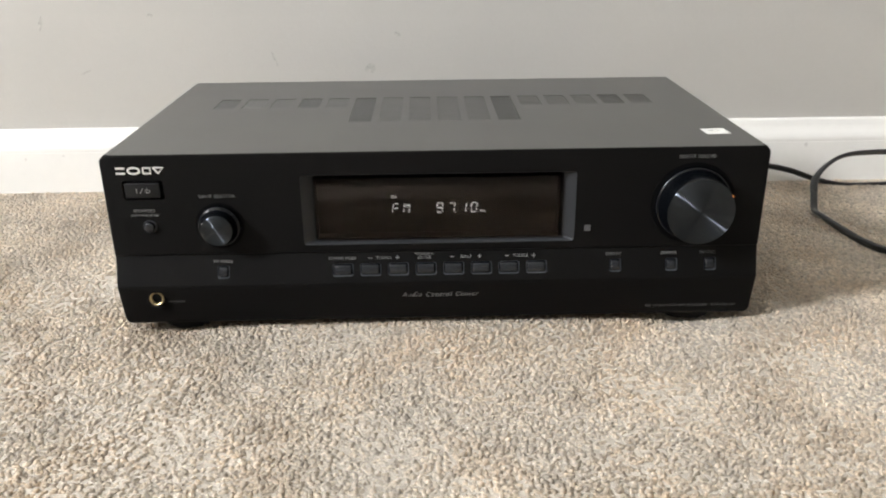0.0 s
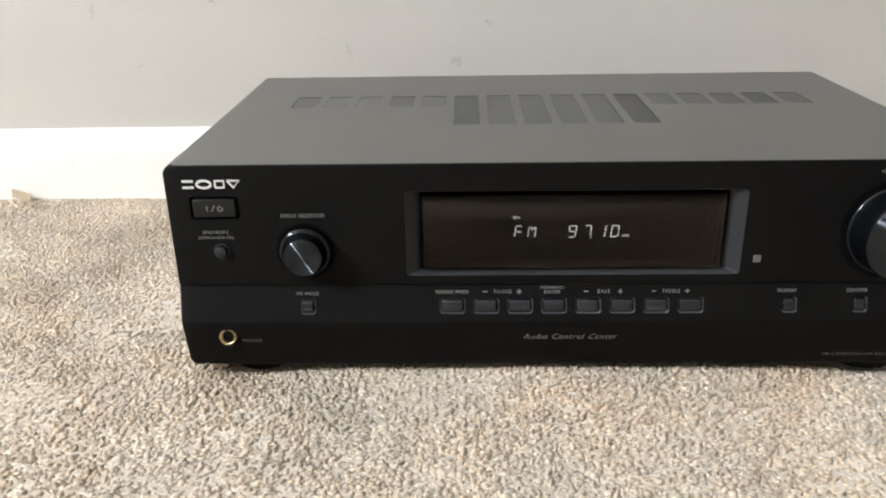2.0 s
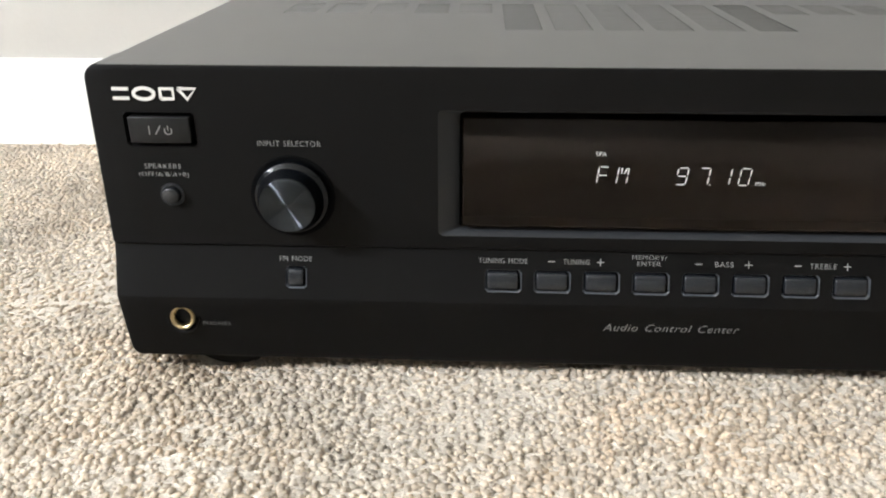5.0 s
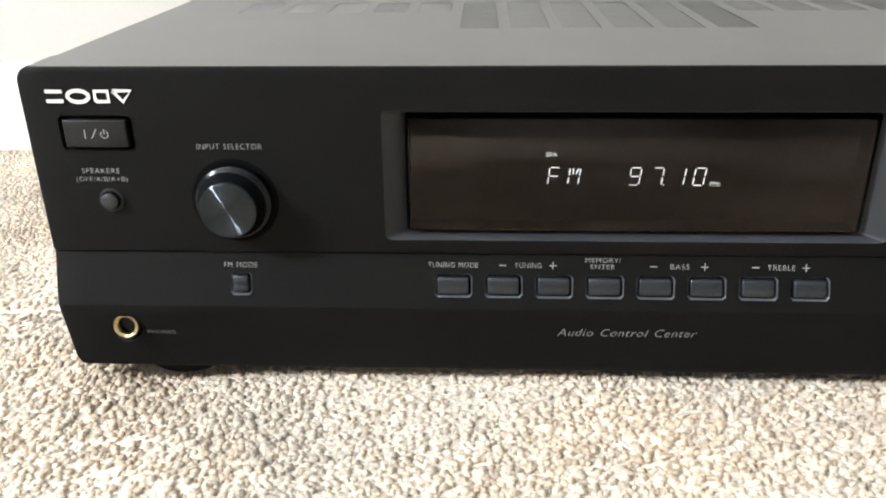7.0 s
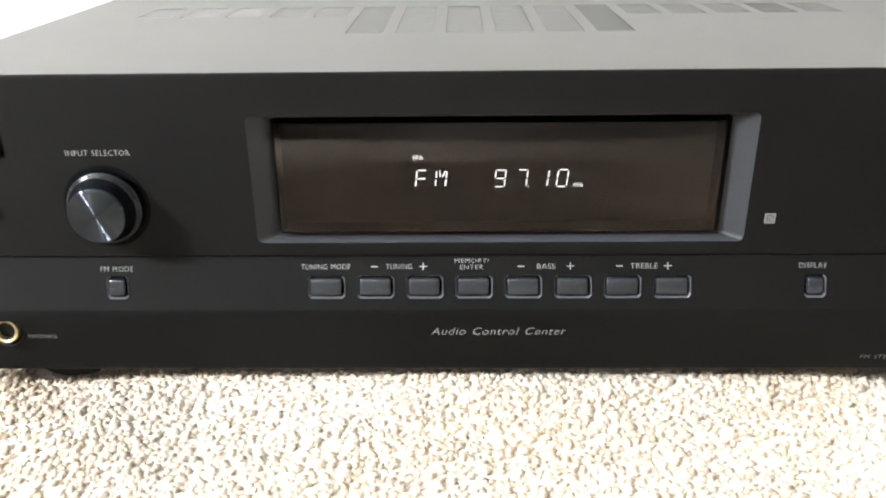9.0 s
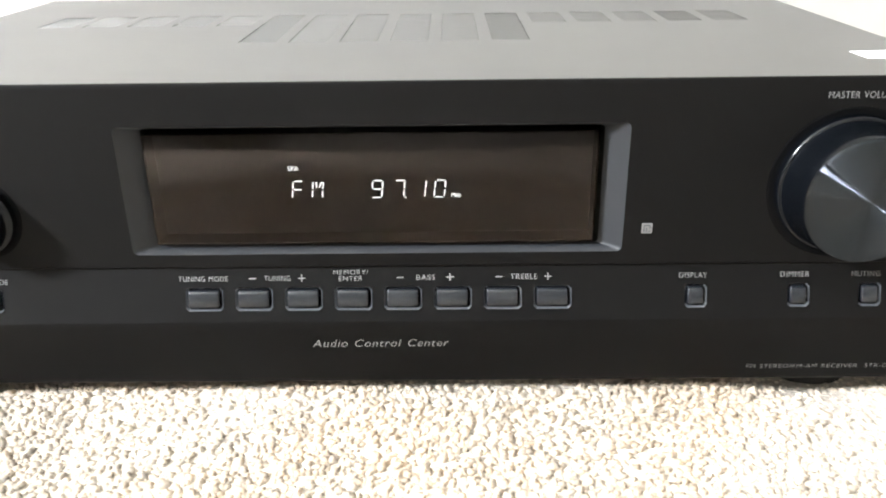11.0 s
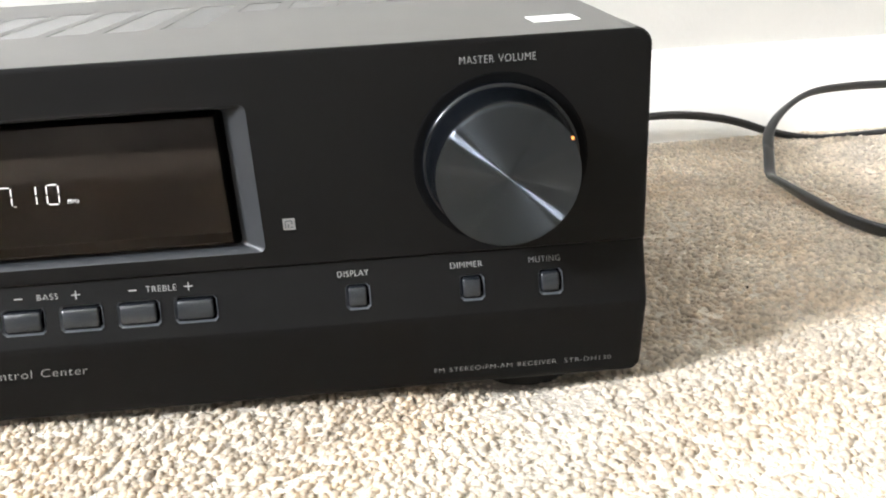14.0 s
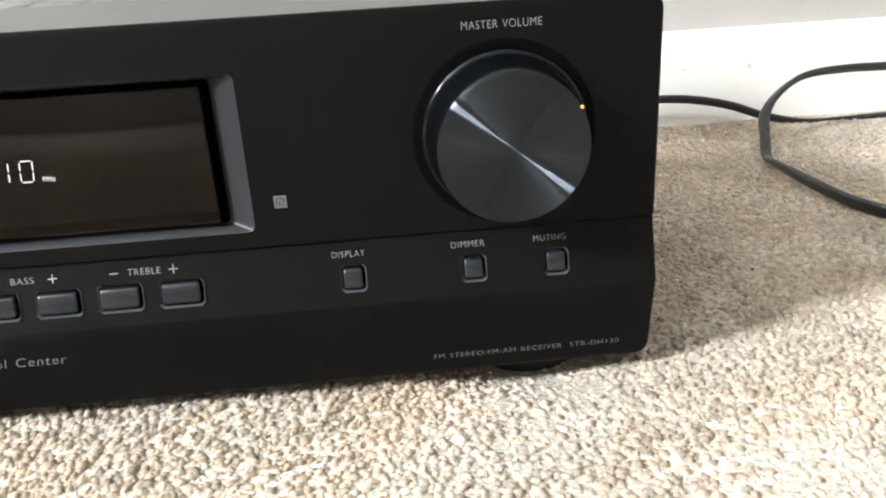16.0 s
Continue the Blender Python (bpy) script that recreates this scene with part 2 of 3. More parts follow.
tagged(new("ceiling", mesh_bm("ceiling", box(R["x0"] - 0.12, R["x1"] + 0.12, R["y0"] - 0.12, R["y1"] + 0.12, R["top"], R["top"] + 0.1), CEIL, False)),
       "plain white painted ceiling", "ceiling", kind="structure")


def baseboard(name, x0, x1, y):
    """A moulded board along x; its face looks to -y from the wall at y."""
    prof = [(0, -0.03), (-0.0118, -0.03), (-0.0118, 0.0284), (-0.0118, 0.0290), (-0.0116, 0.0294), (-0.0116, 0.0298), (-0.0117, 0.0303),
            (-0.0117, 0.0328), (-0.0112, 0.0354), (-0.0094, 0.0394), (-0.0070, 0.0436), (-0.0058, 0.0470), (-0.0054, 0.0496), (-0.0046, 0.0516), (-0.0028, 0.0527), (0, 0.0531)]
    verts, faces, steps = [], [], 60
    for i in range(steps + 1):
        x = x0 + (x1 - x0) * i / steps
        for dy, z in prof:
            wob = 0.0005 * noise.noise(Vector((x * 14, z * 90, 0))) if z > 0 else 0
            verts.append((x, y + dy + (wob if dy < 0 else 0), z + wob))
    k = len(prof)
    for i in range(steps):
        for j in range(k - 1):
            faces.append((i * k + j, i * k + j + 1, (i + 1) * k + j + 1, (i + 1) * k + j))
    faces += [tuple(range(k)), tuple(range(steps * k, steps * k + k))]
    bm = bmesh.new()
    me = mesh_of("b", verts, faces, None, False)
    bm.from_mesh(me)
    ob = new(name, mesh_bm(name, bm, TRIM, True, 25))
    return tagged(ob, "white painted moulded baseboard along the wall", "baseboard", kind="structure")


board = baseboard("baseboard", R["x0"], R["x1"], R["y1"] - 0.0002)

# old scuffs on the paint and dents in the trim
for x, z, w, h, tilt in ((-0.035, 0.147, 0.0035, 0.0022, 20), (-0.064, 0.112, 0.006, 0.005, 0), (-0.398, 0.161, 0.002, 0.008, 15), (-0.286, 0.1685, 0.003, 0.002, 0),
                         (-0.163, 0.122, 0.0012, 0.009, -20), (-0.36, 0.112, 0.007, 0.0012, -25)):
    verts = [(0, 0, 0)] + [(w * (0.7 + 0.5 * random.random()) * math.cos(a), 0, h * (0.7 + 0.5 * random.random()) * math.sin(a)) for a in [k * math.pi / 6 for k in range(12)]]
    me = mesh_of("scuff", verts, [(0, 1 + (k + 1) % 12, 1 + k) for k in range(12)], SMUDGE, False)
    ob = part("scuff_mark", me, wall_n, at=(x, R["y1"] - 0.0003, z))
    ob.rotation_euler = (0, radians(tilt), 0)

for x, z, w, h in ((0.4045, 0.0255, 0.0022, 0.0030), (0.3555, 0.0268, 0.0030, 0.0010), (-0.395, 0.0262, 0.0022, 0.0009), (-0.435, 0.0225, 0.0012, 0.0018)):
    verts = [(0, 0, 0)] + [(w * (0.6 + 0.6 * random.random()) * math.cos(a), 0, h * (0.6 + 0.6 * random.random()) * math.sin(a)) for a in [k * math.pi / 6 for k in range(12)]]
    part("scuff_mark", mesh_of("scuff", verts, [(0, 1 + (k + 1) % 12, 1 + k) for k in range(12)], BOARD_MARK, False), board, at=(x, R["y1"] - 0.0128, z))

# window in the west wall
win = tagged(new("window_1"), "white framed window with daylight behind", "window", kind="structure")
for y0, y1, z0, z1 in ((-0.5, -0.46, -0.5, 0.5), (0.46, 0.5, -0.5, 0.5), (-0.46, 0.46, -0.5, -0.465), (-0.46, 0.46, 0.465, 0.5)):
    part("window_frame", mesh_bm("frame", box(R["x0"] - 0.1, R["x0"] - 0.05, WIN_Y + y0 * WIN_W, WIN_Y + y1 * WIN_W, WIN_Z + z0 * WIN_H, WIN_Z + z1 * WIN_H, 0.004), TRIM), win)


# ---- carpet ----
def pile_top(x, y):
    """Height of the pile: level in front, a little lower towards the wall, softly uneven."""
    f = np.clip((y - 0.01) / 0.34, 0, 1)
    dents = sum(np.exp(-(((x - cx) / 0.030) ** 2) - ((y - 0.018) / 0.022) ** 2) for cx in (-0.179, 0.178))
    return -0.0135 * f * (2 - f) - 0.0065 * dents + 0.0007 * np.sin(x * 23 + 1.3) * np.cos(y * 31)


def carpet_ground():
    xs = np.unique(np.r_[np.linspace(R["x0"], R["x1"], 41), np.linspace(-0.7, 0.75, 59)])
    ys = np.unique(np.r_[np.linspace(R["y0"], R["y1"], 31), np.linspace(-0.5, R["y1"], 45)])
    gx, gy = np.meshgrid(xs, ys, indexing="ij")
    inside = (np.abs(gx) < np.maximum(0.26 + 0.6 * (gy + 0.19), 0.22)) & (gy > -0.44)
    gz = np.where(inside, -0.0015, -0.0010) + pile_top(gx, gy)
    n = len(ys)
    faces = [(i * n + j, (i + 1) * n + j, (i + 1) * n + j + 1, i * n + j + 1) for i in range(len(xs) - 1) for j in range(n - 1)]
    ob = new("floor", mesh_of("floor", np.stack([gx, gy, gz], -1).reshape(-1, 3), faces, BACKING))
    return tagged(ob, "beige cut-pile carpet floor with trodden patches", "carpet", kind="structure")


def carpet_tufts():
    rng = np.random.default_rng(4)
    pitch = 0.0020
    xs, ys = np.arange(-0.62, 0.62, pitch), np.arange(-0.46, 0.3495, pitch)
    gx, gy = [a.ravel() for a in np.meshgrid(xs, ys)]
    gx, gy = gx + rng.uniform(-0.5, 0.5, gx.size) * pitch * 1.5, gy + rng.uniform(-0.5, 0.5, gy.size) * pitch * 1.5
    under = (np.abs(gx) < 0.20) & (gy > 0.045) & (gy < 0.24)
    reach = np.abs(gx) < np.maximum(0.28 + 0.6 * (gy + 0.19), 0.24)
    ok = ~under & reach & (gy < 0.3495)
    gx, gy = gx[ok], gy[ok]
    n = gx.size

    def field(ax, ay, p, s):
        out = np.zeros(n)
        for k, (fx, fy, ph) in enumerate(((1, 0.4, 0.3), (-0.6, 1.1, 2.1), (1.7, 1.3, 4.2), (2.3, -1.9, 0.9), (-3.1, 2.7, 5.0))):
            out += np.sin((gx * fx * ax + gy * fy * ay) * s + ph * p) / (1 + 0.6 * k)
        return out / 2

    lean_x = 0.50 * field(1, 1, 1.0, 23) + rng.normal(0, 0.20, n)
    lean_y = 0.46 * field(1, -1, 1.7, 27) + rng.normal(0, 0.20, n) - 0.06
    # neighbouring tufts draw together into small clumps
    cell = 0.0050
    ix, iy = np.floor(gx / cell).astype(int) + 400, np.floor(gy / cell).astype(int) + 400
    off = rng.uniform(0.2, 0.8, (800, 800, 3))
    pull = 0.0042
    lean_x += np.clip((((ix - 400) + off[ix, iy, 0]) * cell - gx) / 0.0085, -0.5, 0.5) * pull / 0.0085
    lean_y += np.clip((((iy - 400) + off[ix, iy, 1]) * cell - gy) / 0.0085, -0.5, 0.5) * pull / 0.0085
    tall = 0.0085 * rng.uniform(0.92, 1.06, n)
    wide = 0.00172 * rng.uniform(0.65, 1.50, n)
    spin = rng.uniform(0, 2 * math.pi, n)
    top = pile_top(gx, gy) + 0.0012 * (off[ix, iy, 2] - 0.5)
    rings, sides = ((0.62, 0.95), (0.90, 0.80)), 4
    verts = np.zeros((n, len(rings) * sides + 1, 3))
    for i, (h, r) in enumerate(rings):
        for k in range(sides):
            a = spin + 2 * math.pi * k / sides + 0.5 * i
            rr = r * wide * rng.uniform(0.82, 1.18, n)
            verts[:, i * sides + k, 0] = gx + lean_x * tall * h * (0.5 + 0.5 * h) + rr * np.cos(a)
            verts[:, i * sides + k, 1] = gy + lean_y * tall * h * (0.5 + 0.5 * h) + rr * np.sin(a)
            verts[:, i * sides + k, 2] = top - 0.0085 + tall * h * (1 - 0.25 * (lean_x**2 + lean_y**2))
    verts[:, -1, 0], verts[:, -1, 1] = gx + lean_x * tall, gy + lean_y * tall
    verts[:, -1, 2] = top - 0.0085 + tall * (1 - 0.25 * (lean_x**2 + lean_y**2))
    verts[:, :, 1] = np.minimum(verts[:, :, 1], 0.3498)
    one = []
    for i in range(len(rings) - 1):
        for k in range(sides):
            a, b = i * sides + k, i * sides + (k + 1) % sides
            one += [(a, b, b + sides), (a, b + sides, a + sides)]
    e = (len(rings) - 1) * sides
    one += [(e + k, e + (k + 1) % sides, e + sides) for k in range(sides)]
    one = np.array(one)
    per = verts.shape[1]
    tri = (one[None] + (np.arange(n) * per)[:, None, None]).reshape(-1, 3)
    me = bpy.data.meshes.new("tufts")
    me.vertices.add(n * per)
    me.vertices.foreach_set("co", verts.ravel())
    me.loops.add(tri.size)
    me.loops.foreach_set("vertex_index", tri.ravel().astype(np.int32))
    me.polygons.add(len(tri))
    me.polygons.foreach_set("loop_start", (np.arange(len(tri)) * 3).astype(np.int32))
    me.update(calc_edges=True)
    me.polygons.foreach_set("use_smooth", [True] * len(tri))
    me.materials.append(CARPET)
    return me


carpet = carpet_ground()
tufts = tagged(new("carpet_pile", carpet_tufts()), "beige twisted cut-pile yarn tufts of the carpet", "carpet pile", kind="stuff")

# ---- the stereo receiver ----
TOP, BOTTOM, WIDE, BACK = 0.1221, 0.0035, 0.215, 0.2428
PANEL_TOP, PANEL_BACK = 0.1234, 0.0212
receiver = tagged(new("stereo_receiver"), "black stereo receiver with a lit display, standing on beige carpet", "receiver")


def face_y(z):
    """How far the front stands, by height: flat above, a band that leans out, a lower part that leans back."""
    rows = ((-0.01, 0.003), (BOTTOM, 0.0006), (0.0342, -0.0052), (0.0540, 0.0009), (0.0545, 0.0010), (0.0552, 0.0), (0.2, 0.0))
    return float(np.interp(z, [r[0] for r in rows], [r[1] for r in rows]))


DISP = (-0.0887, 0.0902, 0.0602, 0.1085)
POWER = (-0.2022, -0.1762, 0.0937, 0.1066)
ROW_BUTTONS = [(-0.0640 + 0.01850 * i, 0.0141) for i in range(8)]
SQUARE_BUTTONS = [(x, 0.0083) for x in (-0.1434, 0.1184, 0.1562, 0.1824)]
KEY_Z = (0.0388, 0.0473)
HOLES = [DISP, POWER] + [(x - w / 2, x + w / 2, *KEY_Z) for x, w in ROW_BUTTONS + SQUARE_BUTTONS]


def front_panel():
    corner, edge = 0.0055, 0.0034
    zs = [BOTTOM + d for d in (0, 0.0003, 0.0009, 0.0018, 0.003, 0.0042, 0.0055)] + [0.013, 0.022, 0.030, 0.0342, 0.0350, 0.0430, 0.0540, 0.0545, 0.0552, 0.07, 0.085]
    zs += [PANEL_TOP - d for d in (0, 0.0003, 0.0009, 0.0018, 0.003, 0.0042, 0.0055)]
    zs += [v for h in HOLES for v in h[2:]]
    zs = sorted({round(z, 6) for z in zs})
    inner = sorted({round(v, 6) for h in HOLES for v in h[:2]} | {-0.15, -0.11, 0.1, 0.14, 0.2})
    verts, rows = [], []
    for z in zs:
        d = min(z - BOTTOM, PANEL_TOP - z)
        w = WIDE - (corner - math.sqrt(max(corner**2 - (corner - d) ** 2, 0)) if d < corner else 0)
        push = edge - math.sqrt(max(edge**2 - (edge - d) ** 2, 0)) if d < edge else 0
        if z > 0.1:
            push = 0.0007 * (1 - math.sqrt(1 - max(1 - (PANEL_TOP - z) / 0.0009, 0) ** 2))
        xs = [(-w, edge), (-w + 0.0003, 0.0014), (-w + 0.0010, 0.0006), (-w + edge, 0)] + [(x, 0) for x in inner] + [(w - edge, 0), (w - 0.0010, 0.0006), (w - 0.0003, 0.0014), (w, edge)]
        rows.append([len(verts) + i for i in range(len(xs))])
        verts += [(x, face_y(z) + max(p, push), z) for x, p in xs]
    faces = []
    for i in range(len(zs) - 1):
        for j in range(len(rows[0]) - 1):
            a, b = verts[rows[i][j]], verts[rows[i + 1][j + 1]]
            cx, cz = (verts[rows[i][j]][0] + verts[rows[i][j + 1]][0]) / 2, (a[2] + b[2]) / 2
            if any(h[0] < cx < h[1] and h[2] < cz < h[3] for h in HOLES):
                continue
            faces.append((rows[i][j], rows[i][j + 1], rows[i + 1][j + 1], rows[i + 1][j]))
    rim = rows[0] + [r[-1] for r in rows[1:]] + rows[-1][-2::-1] + [r[0] for r in rows[-2:0:-1]]
    base = len(verts)
    verts += [(verts[v][0], PANEL_BACK, verts[v][2]) for v in rim]
    n = len(rim)
    ledge = []
    for k in range(n):
        if min(verts[rim[k]][2], verts[rim[(k + 1) % n]][2]) > PANEL_TOP - 0.0005:
            ledge.append(len(faces))
        faces.append((rim[(k + 1) % n], rim[k], base + k, base + (k + 1) % n))
    me = mesh_of("front_panel", verts, faces, PLASTIC, True, 28)
    me.materials.append(COVER)
    # Ledge takes the cover's brighter finish to stand in for its grazing sheen.
    for k in ledge:
        me.polygons[k].material_index = 1
    return me


part("front_panel", front_panel(), receiver, "black satin plastic front panel")


def well(x0, x1, z0, z1, deep, inset, mat):
    """A pocket with clipped corners and a narrow sloping lip behind an opening of the panel."""
    verts, faces = [], []
    for d, cut, y in ((0, 0, -0.00005), (0.00006, 0.0011, -0.0003), (inset, 0.0009, deep), (inset, 0.0009, deep + 0.003)):
        a0, a1, b0, b1 = x0 + d, x1 - d, z0 + d, z1 - d
        verts += [(x, face_y(z) + y, z) for x, z in ((a0 + cut, b0), (a1 - cut, b0), (a1, b0 + cut), (a1, b1 - cut), (a1 - cut, b1), (a0 + cut, b1), (a0, b1 - cut), (a0, b0 + cut))]
    for r in range(3):
        faces += [(8 * r + k, 8 * r + (k + 1) % 8, 8 * r + 8 + (k + 1) % 8, 8 * r + 8 + k) for k in range(8)]
    faces.append(tuple(range(24, 32)))
    me = mesh_of("well", verts, faces, PLASTIC, False)
    me.materials.append(mat)
    me.materials.append(DARK)
    for p in me.polygons:
        p.material_index = min(p.index // 8, 2)
    return me


def push_key(w, h, out, lean):
    bm = box(-w / 2, w / 2, -out, 0.003, -h / 2, h / 2, 0.0008, 3)
    for v in bm.verts:
        if v.co.y < 0:
            v.co.y -= lean * v.co.z - 0.0003 * abs(v.co.z / (h / 2)) ** 2
    return mesh_bm("key", bm, BUTTON, True, 40)


zc, zh = sum(KEY_Z) / 2, KEY_Z[1] - KEY_Z[0]
SLOPE = -(face_y(0.046) - face_y(0.040)) / 0.006
key_mesh, small_mesh = push_key(0.0117, zh - 0.0024, 0.0015, SLOPE), push_key(0.0060, zh - 0.0024, 0.0015, SLOPE)
for x, w in ROW_BUTTONS + SQUARE_BUTTONS:
    part("button_well", well(x - w / 2, x + w / 2, *KEY_Z, 0.0004, 0.00062, RIM), receiver)
    part("push_button", key_mesh if w > 0.01 else small_mesh, receiver, at=(x - 0.0002, face_y(zc) + 0.0002, zc + 0.0002))

# power button with its mark
part("button_well", well(*POWER, 0.0012, 0.0007, PLASTIC), receiver)
px, pz = (POWER[0] + POWER[1]) / 2, (POWER[2] + POWER[3]) / 2
power = part("power_button", mesh_bm("power", box(-0.0112, 0.0112, -0.0012, 0.005, -0.0049, 0.0049, 0.0005, 3), POWER_KEY), receiver, "charcoal rectangular power button", (px, 0, pz))


def stroke(pts, w):
    """A flat line of width w through points of the y = 0 plane."""
    verts, faces = [], []
    for i, p in enumerate(pts):
        a, b = Vector(pts[max(i - 1, 0)]), Vector(pts[min(i + 1, len(pts) - 1)])
        d = (b - a).normalized() * w / 2
        verts += [(p[0] - d.y, 0, p[1] + d.x), (p[0] + d.y, 0, p[1] - d.x)]
    for i in range(len(pts) - 1):
        faces.append((2 * i, 2 * i + 1, 2 * i + 3, 2 * i + 2))
    return verts, faces


def strokes(name, lines, w, mat):
    verts, faces = [], []
    for pts in lines:
        v, f = stroke(pts, w)
        faces += [tuple(i + len(verts) for i in q) for q in f]
        verts += v
    return mesh_of(name, verts, faces, mat, False)


arc = [(0.0031 + 0.0013 * math.sin(a), 0.0013 * math.cos(a) - 0.0001) for a in [radians(40 + 280 * k / 16) for k in range(17)]]
part("power_symbol", strokes("power_symbol", [[(-0.0038, -0.0016), (-0.0038, 0.0016)], [(-0.0016, -0.0016), (0.0004, 0.0018)], arc, [(0.0031, 0.0001), (0.0031, 0.0019)]], 0.00036, PRINT), power, "", (0.0002, -0.0014, 0))

# display: sloping bezel, a smoked window standing in it, and lit characters behind
PANE = (-0.0798, 0.0798, 0.0633, 0.1048)
PIT = (PANE[0] - 0.0012, PANE[1] + 0.0024, PANE[2] - 0.0012, PANE[3] + 0.0016)


def display_bezel():
    verts, faces = [], []
    rings = ((DISP, 0.0, -0.00005), (DISP, 0.0022, -0.0001), ((DISP[0] + 0.0006, DISP[1] - 0.0004, DISP[2] + 0.0004, DISP[3] - 0.0005), 0.0020, 0.0003), (PIT, 0.0014, 0.0050), (PIT, 0.0014, 0.0130))
    for (x0, x1, z0, z1), cut, y in rings:
        for cx, cz, a0 in ((x1 - cut, z0 + cut, -90), (x1 - cut, z1 - cut, 0), (x0 + cut, z1 - cut, 90), (x0 + cut, z0 + cut, 180)):
            for k in range(5):
                a = radians(a0 + 22.5 * k)
                verts.append((cx + cut * math.cos(a), y, cz + cut * math.sin(a)))
    n = 20
    for r in range(4):
        faces += [(n * r + k, n * r + (k + 1) % n, n * r + n + (k + 1) % n, n * r + n + k) for k in range(n)]
    me = mesh_of("display_bezel", verts, faces, PLASTIC, True, 25)
    me.materials.append(BEZEL)
    me.materials.append(DARK)
    for p in me.polygons:
        p.material_index = 0 if p.index < n else 1 if p.index < 3 * n else 2
    return me


def display_tray():
    """The open black box behind the window."""
    bm = box(PANE[0], PANE[1], 0.0034, 0.0128, PANE[2], PANE[3])
    bmesh.ops.delete(bm, geom=[f for f in bm.faces if f.calc_center_median().y < 0.0036], context="FACES_ONLY")
    return mesh_bm("display_tray", bm, DARK, False)


part("display_bezel", display_bezel(), receiver, "graphite sloping display bezel")
pane = box(PANE[0], PANE[1], 0.0020, 0.0033, PANE[2], PANE[3], 0.0004, 2)
bmesh.ops.delete(pane, geom=[f for f in pane.faces if f.calc_center_median().y > 0.00325], context="FACES_ONLY")
window = part("display_window", mesh_bm("display_window", pane, GLASS), receiver, "smoked display window reflecting the carpet")
part("display_tray", display_tray(), receiver, "black tray behind the display window")
DY = 0.0088
SEG_W, SEG_H, LEAN = 0.0037, 0.0065, 0.12


def segments(chars):
    """Lit bars of one character, from names of its strokes."""
    w, h, g = SEG_W, SEG_H, 0.0004
    at = {"a": ((g, h), (w - g, h)), "g": ((g, h / 2), (w - g, h / 2)), "d": ((g, 0), (w - g, 0)), "f": ((0, h / 2 + g), (0, h - g)), "e": ((0, g), (0, h / 2 - g)),
          "b": ((w, h / 2 + g), (w, h - g)), "c": ((w, g), (w, h / 2 - g)), "h": ((0.3 * w, h - g), (0.38 * w, h * 0.62)), "j": ((0.85 * w, h - g), (0.62 * w, h * 0.62)), "p": ((w + 0.0007, 0), (w + 0.0012, 0))}
    lines = []
    for c in chars:
        (x0, z0), (x1, z1) = at[c]
        lines.append([(x0 + LEAN * z0, z0), (x1 + LEAN * z1, z1)])
    return strokes("digit", lines, 0.00031, DIGIT)


for x, chars in ((-0.0301, "afge"), (-0.0228, "febchj"), (-0.0010, "abgfcd"), (0.0070, "abcp"), (0.0148, "bc"), (0.0219, "abcdef")):
    part("display_character", segments(chars), window, "", (x, DY, 0.0787))
part("display_word", finish(lettering("SPA", 0, 0.0038, 0, 0.0016), DIGIT, False), window, "", (-0.0309, DY, 0.0893))
part("display_word", finish(lettering("MHz", 0, 0.0038, 0, 0.0015, 0.2), DIGIT, False), window, "", (0.0282, DY, 0.0786))


# ---- knobs ----
def knob(name, label, x, z, ring_r, foot_r, face_r, out, light=None):
    at = (x, face_y(z), z)
    # Flat near-black ring stands in for the shade of a recessed groove.
    v, f = lathe([(ring_r + 0.0003, 0.0002), (ring_r, -0.00012), (ring_r - 0.0006, -0.0002), (foot_r, -0.00015)], 96, False)
    part("groove_shade_ring", mesh_of("groove_shade_ring", v, f, DARK, True, 60), receiver, "", at)
    shoulder = [(foot_r - 0.0018 + 0.0018 * math.cos(a), -0.0020 - 0.0018 * math.sin(a)) for a in [radians(8 * k) for k in range(10)]]
    end, low = face_r + 0.0006, shoulder[-1]
    side = [(low[0] + (end - low[0]) * t ** 0.6, low[1] + (-out + 0.0012 - low[1]) * t) for t in (0.06, 0.15, 0.3, 0.5, 0.75, 1.0)]
    v, f = lathe([(foot_r, 0.0)] + shoulder + side + [(face_r + 0.0003, -out + 0.0007)], 96)
    body = part(name, mesh_of(name, v, f, GLOSS, True, 40), receiver, label, at)
    v, f = lathe([(face_r + 0.0003, -out + 0.0007), (face_r + 0.0002, -out + 0.0003), (face_r - 0.0004, -out - 0.0001), (face_r - 0.0006, -out - 0.0001)], 96, True)
    part("knob_face", mesh_of("knob_face", v, f, TURNED, True, 20), body, "turned dark metal knob face")
    if light:
        bm = bmesh.new()
        bmesh.ops.create_uvsphere(bm, u_segments=12, v_segments=8, radius=0.00055)
        part("indicator_light", mesh_bm("indicator_light", bm, LED), body, "small amber indicator light", (light[0], -out + 0.0004, light[1]))
    return body


knob("volume_knob", "large gloss black volume knob", 0.1672, 0.0853, 0.0276, 0.0251, 0.0214, 0.0190, (0.0189, 0.0106))
knob("selector_knob", "small gloss black input selector knob", -0.1427, 0.0752, 0.0157, 0.0140, 0.0099, 0.0108)

